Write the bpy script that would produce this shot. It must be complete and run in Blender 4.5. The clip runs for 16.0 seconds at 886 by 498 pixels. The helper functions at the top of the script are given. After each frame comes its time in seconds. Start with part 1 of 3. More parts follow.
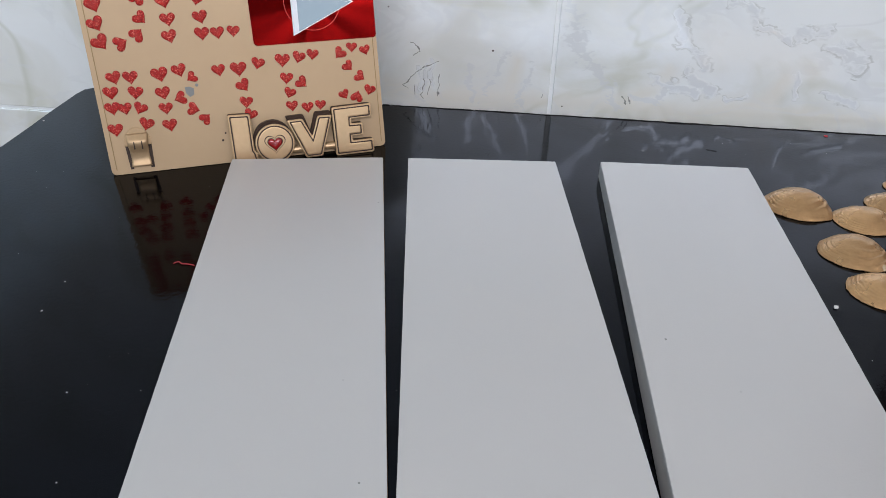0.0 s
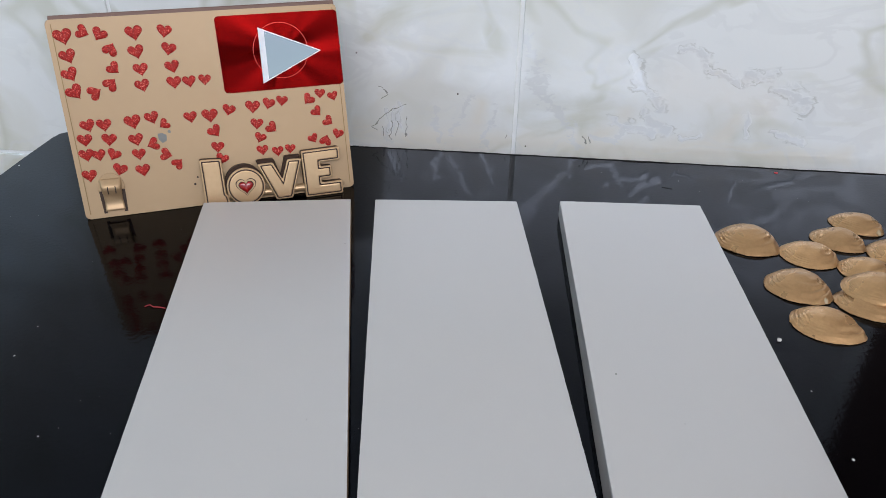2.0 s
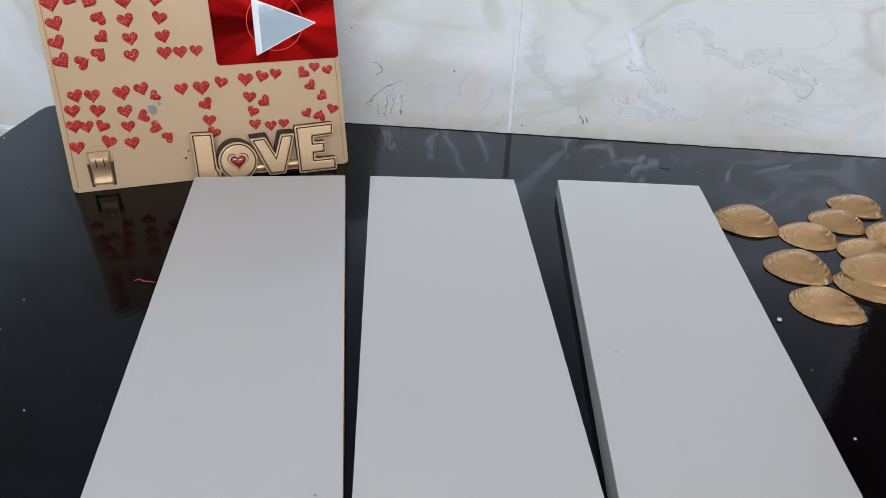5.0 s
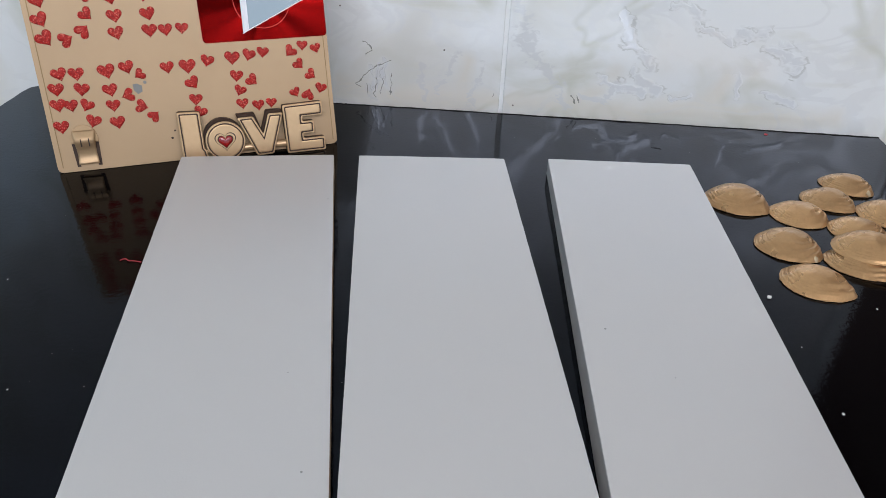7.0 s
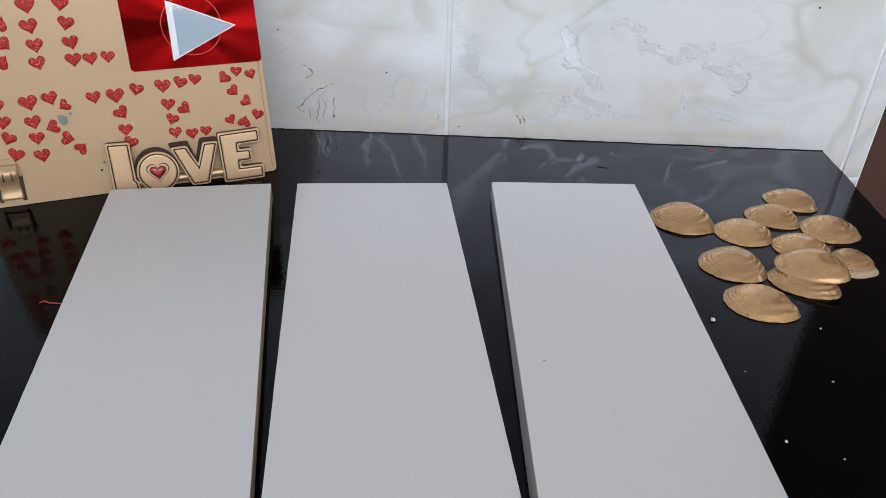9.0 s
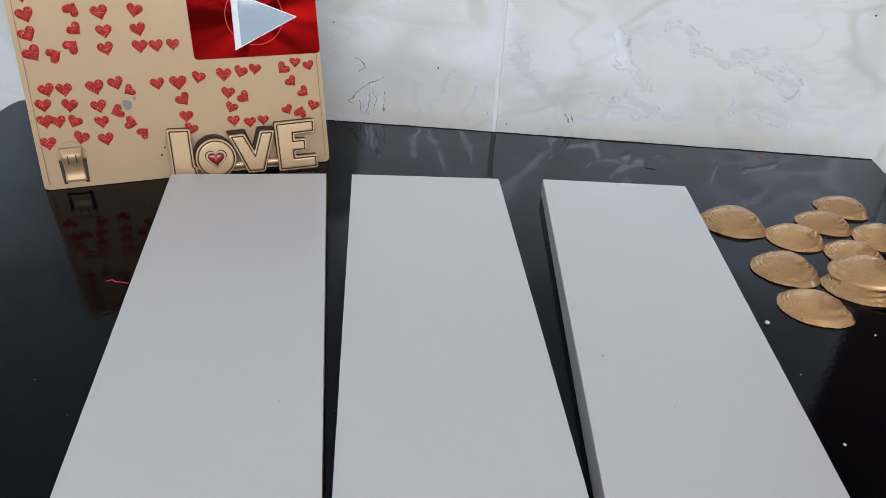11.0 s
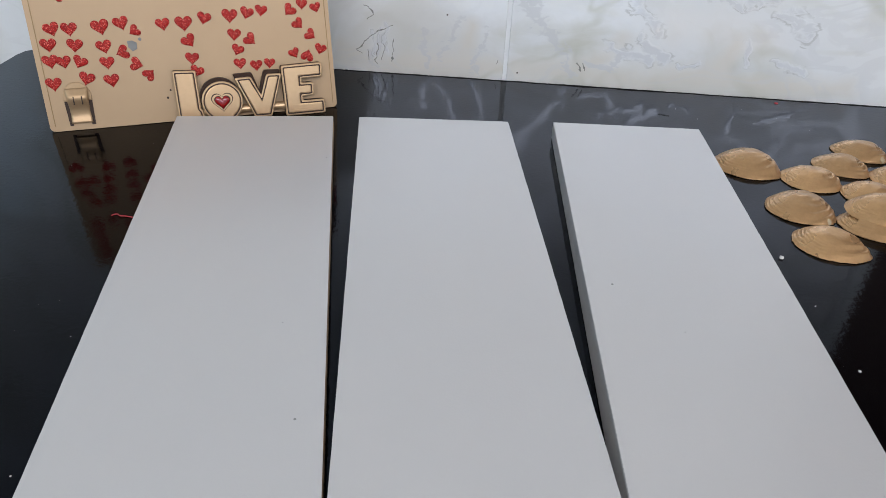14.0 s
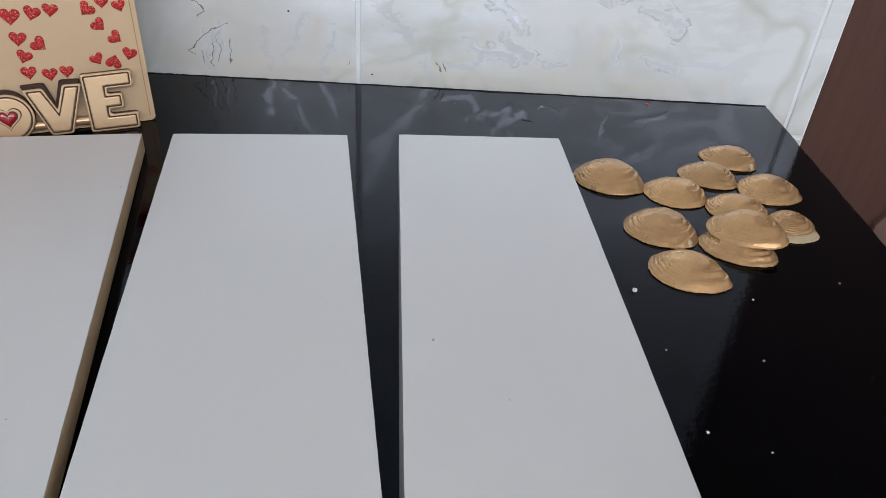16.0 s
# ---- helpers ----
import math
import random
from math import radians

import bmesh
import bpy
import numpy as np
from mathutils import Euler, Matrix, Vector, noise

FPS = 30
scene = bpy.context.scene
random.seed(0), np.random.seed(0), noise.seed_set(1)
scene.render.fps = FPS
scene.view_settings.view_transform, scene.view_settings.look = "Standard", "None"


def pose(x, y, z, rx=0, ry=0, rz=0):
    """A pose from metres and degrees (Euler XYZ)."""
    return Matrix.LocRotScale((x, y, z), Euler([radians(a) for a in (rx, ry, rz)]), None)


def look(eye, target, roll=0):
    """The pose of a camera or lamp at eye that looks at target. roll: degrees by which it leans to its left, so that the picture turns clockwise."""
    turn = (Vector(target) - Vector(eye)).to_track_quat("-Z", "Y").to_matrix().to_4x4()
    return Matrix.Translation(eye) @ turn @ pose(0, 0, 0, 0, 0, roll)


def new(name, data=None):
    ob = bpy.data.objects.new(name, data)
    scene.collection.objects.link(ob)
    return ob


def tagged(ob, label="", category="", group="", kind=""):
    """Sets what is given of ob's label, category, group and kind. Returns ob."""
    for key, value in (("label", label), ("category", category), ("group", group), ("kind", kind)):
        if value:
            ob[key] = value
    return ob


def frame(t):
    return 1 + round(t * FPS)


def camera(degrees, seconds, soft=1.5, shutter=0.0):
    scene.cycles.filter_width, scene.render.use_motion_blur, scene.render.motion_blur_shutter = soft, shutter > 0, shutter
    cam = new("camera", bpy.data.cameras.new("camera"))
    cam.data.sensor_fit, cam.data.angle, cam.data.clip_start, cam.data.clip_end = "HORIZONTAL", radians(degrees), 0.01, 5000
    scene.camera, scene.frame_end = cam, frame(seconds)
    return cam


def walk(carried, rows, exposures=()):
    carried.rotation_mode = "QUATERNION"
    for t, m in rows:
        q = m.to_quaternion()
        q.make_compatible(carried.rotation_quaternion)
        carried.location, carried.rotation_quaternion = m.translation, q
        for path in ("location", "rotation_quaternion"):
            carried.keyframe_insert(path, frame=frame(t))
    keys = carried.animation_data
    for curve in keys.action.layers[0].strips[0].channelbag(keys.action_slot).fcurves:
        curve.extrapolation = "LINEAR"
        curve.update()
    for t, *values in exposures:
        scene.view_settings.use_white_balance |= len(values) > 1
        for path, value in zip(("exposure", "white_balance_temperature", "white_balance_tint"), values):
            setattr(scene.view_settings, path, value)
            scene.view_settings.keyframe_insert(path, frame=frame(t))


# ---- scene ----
cam = camera(62.8, 16.0, soft=0.5)
PATH = [
    (0, (0.0524, -0.6796, 0.3535), (0.0151, 0.9916, -0.7460), 0.81),
    (0.5, (0.0723, -0.6812, 0.3655), (0.0605, 1.0018, -0.7174), 0.46),
    (1, (0.0722, -0.6907, 0.3675), (0.0738, 1.0030, -0.6978), 0.41),
    (1.5, (0.0749, -0.6921, 0.3746), (0.0891, 1.0147, -0.6686), 0.61),
    (2, (0.0696, -0.6954, 0.3768), (0.0795, 1.0165, -0.6564), 0.91),
    (2.5, (0.0672, -0.6968, 0.3679), (0.1009, 1.0143, -0.6672), 1.71),
    (3, (0.0667, -0.6868, 0.3679), (0.0893, 1.0063, -0.6972), 1.48),
    (3.5, (0.0641, -0.6908, 0.3658), (0.0817, 1.0064, -0.6921), 1.46),
    (6, (0.0612, -0.6904, 0.3559), (0.1156, 0.9940, -0.7205), 2.36),
    (6.5, (0.0522, -0.6884, 0.3518), (0.0987, 0.9781, -0.7514), 2.28),
    (7, (0.0672, -0.6904, 0.3537), (0.1259, 0.9832, -0.7382), 2.20),
    (7.5, (0.0842, -0.6868, 0.3497), (0.1791, 1.0262, -0.6790), 1.85),
    (8, (0.1013, -0.6721, 0.3537), (0.2272, 1.0122, -0.7188), 1.30),
    (8.5, (0.0992, -0.6683, 0.3560), (0.2400, 1.0240, -0.7019), 1.85),
    (11, (0.0624, -0.6772, 0.3557), (0.1515, 1.0143, -0.7076), 3.09),
    (11.5, (0.0431, -0.6948, 0.3418), (0.1104, 0.9880, -0.7361), 3.88),
    (12, (0.0318, -0.7004, 0.3180), (0.0627, 0.9481, -0.8149), 4.11),
    (12.5, (0.0615, -0.7055, 0.3220), (0.1073, 0.9530, -0.7946), 2.84),
    (13, (0.0801, -0.7066, 0.3241), (0.1599, 0.9678, -0.7663), 1.58),
    (13.5, (0.0722, -0.6936, 0.3181), (0.1287, 0.9707, -0.7884), 2.19),
    (14, (0.0684, -0.6916, 0.3172), (0.1236, 0.9747, -0.7855), 2.59),
    (14.5, (0.0650, -0.6824, 0.3197), (0.1129, 0.9853, -0.7831), 2.28),
    (15, (0.0989, -0.6738, 0.3251), (0.2319, 1.0087, -0.7504), 3.12),
    (15.5, (0.1238, -0.6484, 0.3251), (0.3343, 1.0181, -0.7637), 3.54),
    (16, (0.1548, -0.6049, 0.3110), (0.4046, 1.0266, -0.8220), 4.26),
]
walk(cam, [(t, look(eye, target, roll)) for t, eye, target, roll in PATH])

# ---- world and light ----
WALL = pose(-0.439, 0.226, 0.0, 0, 0, -5.64)      # local x along the tiled wall, y behind it, z up from the table top

world = bpy.data.worlds.new("world")
scene.world = world
world.use_nodes = True
wn = world.node_tree
sky = wn.nodes.new("ShaderNodeTexSky")
sky.sky_type = "NISHITA"
sky.sun_disc = False
sky.sun_elevation, sky.sun_rotation = radians(55), radians(150)
wn.links.new(sky.outputs[0], wn.nodes["Background"].inputs[0])
wn.nodes["Background"].inputs[1].default_value = 0.12

sun = new("sun", bpy.data.lights.new("sun", "SUN"))
sun.data.energy, sun.data.angle, sun.data.color = 1.0, radians(12), (1.0, 0.96, 0.9)
sun.matrix_world = look((3, -4, 6), (0, 0, 0))

# daylight of the wide opening behind the camera
day = new("daylight_opening", bpy.data.lights.new("daylight_opening", "AREA"))
day.data.shape, day.data.size, day.data.size_y = "RECTANGLE", 3.2, 1.06
day.data.energy, day.data.color = 61, (0.95, 0.93, 0.975)
day.matrix_world = WALL @ pose(1.33, -3.02, 1.675, 90, 0, 0)

# cool fill through an unseen side opening, added to light the boards' left edges
side = new("side_daylight", bpy.data.lights.new("side_daylight", "AREA"))
side.data.shape, side.data.size, side.data.size_y = "RECTANGLE", 1.38, 1.18
side.data.energy, side.data.color = 16, (0.62, 0.85, 1.0)
side.matrix_world = WALL @ pose(-1.62, -1.6, 1.05, 90, 0, -90)


# ---- materials ----
def material(name, base, rough=0.5, metal=0.0, second=None, scale=20.0, amount=0.5, bump=0.0, bump_scale=200.0,
             rough_var=0.0, stretch=(1, 1, 1), coat=0.0, coat_rough=0.03, vary=0.0, specular=0.5, tint=(1, 1, 1)):
    """Two-scale procedural surface: patches between base and second, fine relief, uneven gloss."""
    m = bpy.data.materials.new(name)
    m.use_nodes = True
    t = m.node_tree
    b = t.nodes["Principled BSDF"]
    b.inputs["Roughness"].default_value, b.inputs["Metallic"].default_value = rough, metal
    b.inputs["Coat Weight"].default_value, b.inputs["Coat Roughness"].default_value = coat, coat_rough
    b.inputs["Specular IOR Level"].default_value = specular
    b.inputs["Specular Tint"].default_value = (*tint, 1)
    co = t.nodes.new("ShaderNodeTexCoord")
    mp = t.nodes.new("ShaderNodeMapping")
    mp.inputs["Scale"].default_value = stretch
    t.links.new(co.outputs["Object"], mp.inputs[0])

    def grain(s, detail=4):
        n = t.nodes.new("ShaderNodeTexNoise")
        n.inputs["Scale"].default_value, n.inputs["Detail"].default_value = s, detail
        t.links.new(mp.outputs[0], n.inputs["Vector"])
        return n.outputs["Fac"]

    second = second or tuple(c * 0.8 for c in base)
    mix = t.nodes.new("ShaderNodeMix")
    mix.data_type = "RGBA"
    ramp = t.nodes.new("ShaderNodeMapRange")
    ramp.inputs[1].default_value, ramp.inputs[2].default_value = 0.35, 0.68
    ramp.inputs[4].default_value = amount
    coarse, fine = grain(scale), grain(scale * 9)
    add = t.nodes.new("ShaderNodeMix")
    add.inputs[0].default_value = 0.35
    t.links.new(coarse, add.inputs[2])
    t.links.new(fine, add.inputs[3])
    t.links.new(add.outputs[0], ramp.inputs[0])
    t.links.new(ramp.outputs[0], mix.inputs[0])
    mix.inputs[6].default_value, mix.inputs[7].default_value = (*base, 1), (*second, 1)
    colour = mix.outputs[2]
    if vary:
        info = t.nodes.new("ShaderNodeObjectInfo")
        hsv = t.nodes.new("ShaderNodeHueSaturation")
        rng = t.nodes.new("ShaderNodeMapRange")
        rng.inputs[3].default_value, rng.inputs[4].default_value = 1 - vary, 1 + vary
        t.links.new(info.outputs["Random"], rng.inputs[0])
        t.links.new(rng.outputs[0], hsv.inputs["Value"])
        t.links.new(colour, hsv.inputs["Color"])
        colour = hsv.outputs[0]
    t.links.new(colour, b.inputs["Base Color"])
    if rough_var:
        r = t.nodes.new("ShaderNodeMapRange")
        r.inputs[3].default_value, r.inputs[4].default_value = max(rough - rough_var, 0.02), rough + rough_var
        t.links.new(coarse, r.inputs[0])
        t.links.new(r.outputs[0], b.inputs["Roughness"])
    if bump:
        bp = t.nodes.new("ShaderNodeBump")
        bp.inputs["Strength"].default_value, bp.inputs["Distance"].default_value = 1.0, bump
        t.links.new(grain(bump_scale, 3), bp.inputs["Height"])
        t.links.new(bp.outputs[0], b.inputs["Normal"])
    return m


M_WHITE = material("white_board_paint", (0.490, 0.474, 0.462), 0.36, second=(0.465, 0.466, 0.468), scale=3.2, bump=0.00006, bump_scale=700, rough_var=0.06, specular=0.6, coat=0.7, coat_rough=0.26)
M_MDF = material("raw_fibreboard", (0.42, 0.29, 0.17), 0.85, second=(0.24, 0.15, 0.08), scale=30, bump=0.0004, bump_scale=500)
# bluish specular tint imitates sky colour in the table's reflections
M_LACQUER = material("black_lacquer", (0.0007, 0.0007, 0.0010), 0.05, second=(0.0011, 0.0011, 0.0015), scale=8, bump=0.00008, bump_scale=230, rough_var=0.02, specular=0.125, tint=(0.60, 0.72, 1.0))
M_DULL_BLACK = material("dull_black", (0.010, 0.009, 0.009), 0.9, second=(0.025, 0.022, 0.02), scale=90, specular=0.1)
M_GROUT = material("white_grout", (0.88, 0.89, 0.89), 0.7, second=(0.72, 0.72, 0.70), scale=40, bump=0.0003, bump_scale=400)
M_GOLD = material("gold_panel_paint", (0.492, 0.334, 0.188), 0.42, 0.12, second=(0.45, 0.298, 0.164), scale=7, bump=0.00005, bump_scale=500, rough_var=0.08)
M_RIM = material("dark_gold_edge", (0.33, 0.22, 0.10), 0.45, 0.5, second=(0.2, 0.12, 0.05), scale=40)
M_CAST = material("cast_gold", (0.64, 0.435, 0.250), 0.34, 0.55, second=(0.54, 0.345, 0.185), scale=25, bump=0.00006, bump_scale=260, rough_var=0.08)
M_BRONZE = material("dark_side_bronze", (0.045, 0.021, 0.011), 0.55, 0.1, second=(0.024, 0.011, 0.006), scale=60, specular=0.25)
M_HANGER = material("dull_hanger_metal", (0.50, 0.335, 0.185), 0.38, 0.45, second=(0.36, 0.235, 0.125), scale=50)
# flat dark brown for grooves and slots without depth, also for specks
M_GROOVE = material("dark_groove", (0.035, 0.017, 0.010), 0.6, 0.2, second=(0.08, 0.04, 0.02), scale=60)
M_SHELL = material("gold_shell_paint", (0.53, 0.318, 0.150), 0.29, 0.58, second=(0.31, 0.172, 0.072), scale=40, bump=0.0003, bump_scale=320, rough_var=0.1, vary=0.12)
M_PEARL = material("bare_shell", (0.46, 0.36, 0.23), 0.4, 0.0, second=(0.36, 0.24, 0.12), scale=120, bump=0.0004, bump_scale=400)
M_DOOR = material("brown_door_wood", (0.105, 0.045, 0.03), 0.42, second=(0.06, 0.026, 0.018), scale=9, amount=0.9, bump=0.0003, bump_scale=40, stretch=(6, 6, 0.5))
M_SKIRT = material("worn_brown_board", (0.17, 0.10, 0.08), 0.5, second=(0.11, 0.06, 0.045), scale=10, stretch=(1, 6, 6))
M_FRAMEWOOD = material("brown_backing_wood", (0.19, 0.105, 0.082), 0.5, second=(0.13, 0.07, 0.052), scale=12, stretch=(1, 8, 8))
M_PLASTER = material("pale_plaster", (0.80, 0.80, 0.79), 0.85, second=(0.75, 0.75, 0.74), scale=3, bump=0.0006, bump_scale=90)
M_FLOOR = material("brown_cement_floor", (0.27, 0.24, 0.22), 0.6, second=(0.2, 0.17, 0.15), scale=5, bump=0.0005, bump_scale=60)
M_GREY = material("grey_scuff", (0.24, 0.24, 0.23), 0.7, scale=90)
M_ENAMEL = material("red_enamel", (0.33, 0.012, 0.012), 0.12, second=(0.24, 0.008, 0.008), scale=60, coat=0.6)
M_CRUMB = material("white_crumb", (0.7, 0.68, 0.66), 0.8, scale=200)
M_THREAD = material("red_thread", (0.55, 0.05, 0.06), 0.8, scale=200)
M_STEEL = material("silver_mirror", (0.62, 0.61, 0.55), 0.05, 1.0, second=(0.60, 0.60, 0.54), scale=10)
M_RING = material("pale_red_ring", (0.42, 0.05, 0.04), 0.3, 0.6, scale=80)
M_STRIP = material("matte_pale_strip", (0.84, 0.84, 0.87), 0.3, 0.0, second=(0.62, 0.66, 0.74), scale=60)
M_CUT = material("white_cut_edge", (0.85, 0.87, 0.88), 0.4, scale=90)


def glitter_material():
    m = bpy.data.materials.new("red_glitter")
    m.use_nodes = True
    t = m.node_tree
    b = t.nodes["Principled BSDF"]
    geo = t.nodes.new("ShaderNodeNewGeometry")
    vor = t.nodes.new("ShaderNodeTexVoronoi")
    vor.inputs["Scale"].default_value = 1350
    t.links.new(geo.outputs["Position"], vor.inputs["Vector"])
    hue = t.nodes.new("ShaderNodeSeparateColor")
    t.links.new(vor.outputs["Color"], hue.inputs[0])
    ramp = t.nodes.new("ShaderNodeValToRGB")
    ramp.color_ramp.elements[0].position, ramp.color_ramp.elements[0].color = 0.0, (0.22, 0.007, 0.006, 1)
    ramp.color_ramp.elements[1].position, ramp.color_ramp.elements[1].color = 1.0, (0.80, 0.22, 0.16, 1)
    mid = ramp.color_ramp.elements.new(0.80)
    mid.color = (0.56, 0.020, 0.014, 1)
    t.links.new(hue.outputs[0], ramp.inputs[0])
    t.links.new(ramp.outputs[0], b.inputs["Base Color"])
    b.inputs["Metallic"].default_value, b.inputs["Roughness"].default_value = 0.1, 0.45
    b.inputs["Specular IOR Level"].default_value = 0.25
    bp = t.nodes.new("ShaderNodeBump")
    bp.inputs["Distance"].default_value = 0.0004
    t.links.new(hue.outputs[1], bp.inputs["Height"])
    t.links.new(bp.outputs[0], b.inputs["Normal"])
    return m


def foil_material():
    """Red disc foil: brushed in circles, so that light fans out from its middle."""
    m = bpy.data.materials.new("red_foil")
    m.use_nodes = True
    t = m.node_tree
    b = t.nodes["Principled BSDF"]
    b.inputs["Base Color"].default_value = (0.12, 0.002, 0.002, 1)
    b.inputs["Metallic"].default_value, b.inputs["Roughness"].default_value = 1.0, 0.20
    b.inputs["Anisotropic"].default_value, b.inputs["Anisotropic Rotation"].default_value = 0.95, 0.25
    tan = t.nodes.new("ShaderNodeTangent")
    tan.direction_type, tan.axis = "RADIAL", "Z"
    t.links.new(tan.outputs[0], b.inputs["Tangent"])
    co, flat, turn = t.nodes.new("ShaderNodeTexCoord"), t.nodes.new("ShaderNodeVectorMath"), t.nodes.new("ShaderNodeVectorMath")
    flat.operation, turn.operation = "MULTIPLY", "NORMALIZE"
    flat.inputs[1].default_value = (1, 1, 0)
    wave, bp = t.nodes.new("ShaderNodeTexNoise"), t.nodes.new("ShaderNodeBump")
    wave.inputs["Scale"].default_value, wave.inputs["Detail"].default_value = 1.1, 1
    bp.inputs["Distance"].default_value = 0.0045
    t.links.new(co.outputs["Object"], flat.inputs[0])
    t.links.new(flat.outputs[0], turn.inputs[0])
    t.links.new(turn.outputs[0], wave.inputs["Vector"])
    t.links.new(wave.outputs["Fac"], bp.inputs["Height"])
    t.links.new(bp.outputs[0], b.inputs["Normal"])
    return m


def tile_material():
    """Cream marble-pattern glaze: soft beige clouds, green-grey streaks, white vein patches with thin dark rims."""
    m = bpy.data.materials.new("marble_tile_glaze")
    m.use_nodes = True
    t = m.node_tree
    N, Lk = t.nodes, t.links
    b = N["Principled BSDF"]
    geo = N.new("ShaderNodeNewGeometry")
    mp = N.new("ShaderNodeMapping")
    mp.vector_type = "TEXTURE"
    mp.inputs["Location"].default_value = (-0.439, 0.226, 0)
    mp.inputs["Rotation"].default_value = (0, 0, radians(-5.64))
    Lk.new(geo.outputs["Position"], mp.inputs[0])
    P = mp.outputs[0]

    def noise_tex(scale, detail=4, distortion=0.0, vec=None, rough=0.5):
        n = N.new("ShaderNodeTexNoise")
        n.inputs["Scale"].default_value, n.inputs["Detail"].default_value = scale, detail
        n.inputs["Distortion"].default_value, n.inputs["Roughness"].default_value = distortion, rough
        Lk.new(vec or P, n.inputs["Vector"])
        return n.outputs["Fac"]

    def span(v, a, c, lo=0.0, hi=1.0):
        r = N.new("ShaderNodeMapRange")
        for i, x in enumerate((a, c, lo, hi)):
            r.inputs[i + 1].default_value = x
        Lk.new(v, r.inputs[0])
        return r.outputs[0]

    def calc(op, x, y):
        n = N.new("ShaderNodeMath")
        n.operation = op
        for i, v in enumerate((x, y)):
            if isinstance(v, (int, float)):
                n.inputs[i].default_value = v
            else:
                Lk.new(v, n.inputs[i])
        return n.outputs[0]

    def blend(f, x, y):
        n = N.new("ShaderNodeMix")
        n.data_type = "RGBA"
        Lk.new(f, n.inputs[0])
        for i, v in ((6, x), (7, y)):
            if isinstance(v, tuple):
                n.inputs[i].default_value = (*v, 1)
            else:
                Lk.new(v, n.inputs[i])
        return n.outputs[2]

    slant = N.new("ShaderNodeMapping")
    slant.inputs["Rotation"].default_value = (0, radians(35), 0)
    slant.inputs["Scale"].default_value = (1.0, 1.0, 2.6)
    Lk.new(P, slant.inputs[0])
    steep = N.new("ShaderNodeMapping")
    steep.inputs["Rotation"].default_value = (0, radians(-50), 0)
    steep.inputs["Scale"].default_value = (1.0, 1.0, 1.9)
    Lk.new(P, steep.inputs[0])
    cloud = span(noise_tex(6.5, 5, 0.8), 0.44, 0.60)
    streak = span(noise_tex(5.0, 5, 1.2, slant.outputs[0]), 0.56, 0.72, 0.0, 0.75)
    col = blend(cloud, (0.865, 0.872, 0.862), (0.790, 0.785, 0.740))
    col = blend(streak, col, (0.665, 0.655, 0.555))
    line = span(calc("ABSOLUTE", calc("SUBTRACT", noise_tex(3.6, 3, 1.1), 0.5), 0.0), 0.03, 0.004, 0.0, 0.5)
    col = blend(line, col, (0.58, 0.58, 0.47))

    def vmath(op, x, y=None):
        n = N.new("ShaderNodeVectorMath")
        n.operation = op
        for i, v in enumerate((x, y)):
            if v is None:
                continue
            if isinstance(v, tuple):
                n.inputs[i].default_value = v
            else:
                Lk.new(v, n.inputs[i])
        return n.outputs["Value"] if op in ("DOT_PRODUCT", "LENGTH") else n.outputs[0]

    def warped(scale, amount):
        n = N.new("ShaderNodeTexNoise")
        n.inputs["Scale"].default_value, n.inputs["Detail"].default_value = scale, 3
        Lk.new(P, n.inputs["Vector"])
        off = vmath("MULTIPLY", vmath("SUBTRACT", n.outputs["Color"], (0.5, 0.5, 0.5)), (amount, 0, amount))
        return vmath("MULTIPLY", vmath("ADD", P, off), (1, 0, 1))

    def strokes(space, rows, wide):
        """Highest in the middle of a stroke (from u, z to u, z, half width), falling to 0 at its edge."""
        best = None
        for u0, z0, u1, z1, w in rows:
            run = Vector((u1 - u0, 0, z1 - z0))
            pa = vmath("SUBTRACT", space, (u0, 0, z0))
            h = calc("DIVIDE", vmath("DOT_PRODUCT", pa, tuple(run)), max(run.length_squared, 1e-9))
            h = calc("MINIMUM", calc("MAXIMUM", h, 0.0), 1.0)
            sc = N.new("ShaderNodeVectorMath")
            sc.operation = "SCALE"
            sc.inputs[0].default_value = run
            Lk.new(h, sc.inputs["Scale"])
            d = vmath("LENGTH", vmath("SUBTRACT", pa, sc.outputs[0]))
            e = calc("SUBTRACT", 1.0, calc("DIVIDE", d, w * wide))
            best = e if best is None else calc("MAXIMUM", best, e)
        return best

    veins = ((0.744, 0.124, 0.754, 0.096, 0.0035), (0.754, 0.096, 0.784, 0.066, 0.0032), (0.765, 0.061, 0.773, 0.044, 0.0024),
             (0.773, 0.044, 0.798, 0.034, 0.0035), (0.723, 0.046, 0.752, 0.037, 0.0021), (0.752, 0.037, 0.778, 0.027, 0.0032),
             (0.816, 0.026, 0.835, 0.029, 0.0014), (0.796, 0.137, 0.820, 0.133, 0.0018), (0.820, 0.133, 0.832, 0.118, 0.0035),
             (0.832, 0.118, 0.874, 0.099, 0.0020), (0.877, 0.109, 0.910, 0.112, 0.0035), (0.914, 0.095, 0.929, 0.092, 0.0028),
             (0.929, 0.092, 0.957, 0.075, 0.0049), (0.887, 0.059, 0.894, 0.032, 0.0021), (0.925, 0.039, 0.964, 0.028, 0.0022),
             (0.441, 0.045, 0.441, 0.014, 0.0007), (0.456, 0.053, 0.457, 0.020, 0.0008), (0.449, 0.047, 0.449, 0.028, 0.0006))
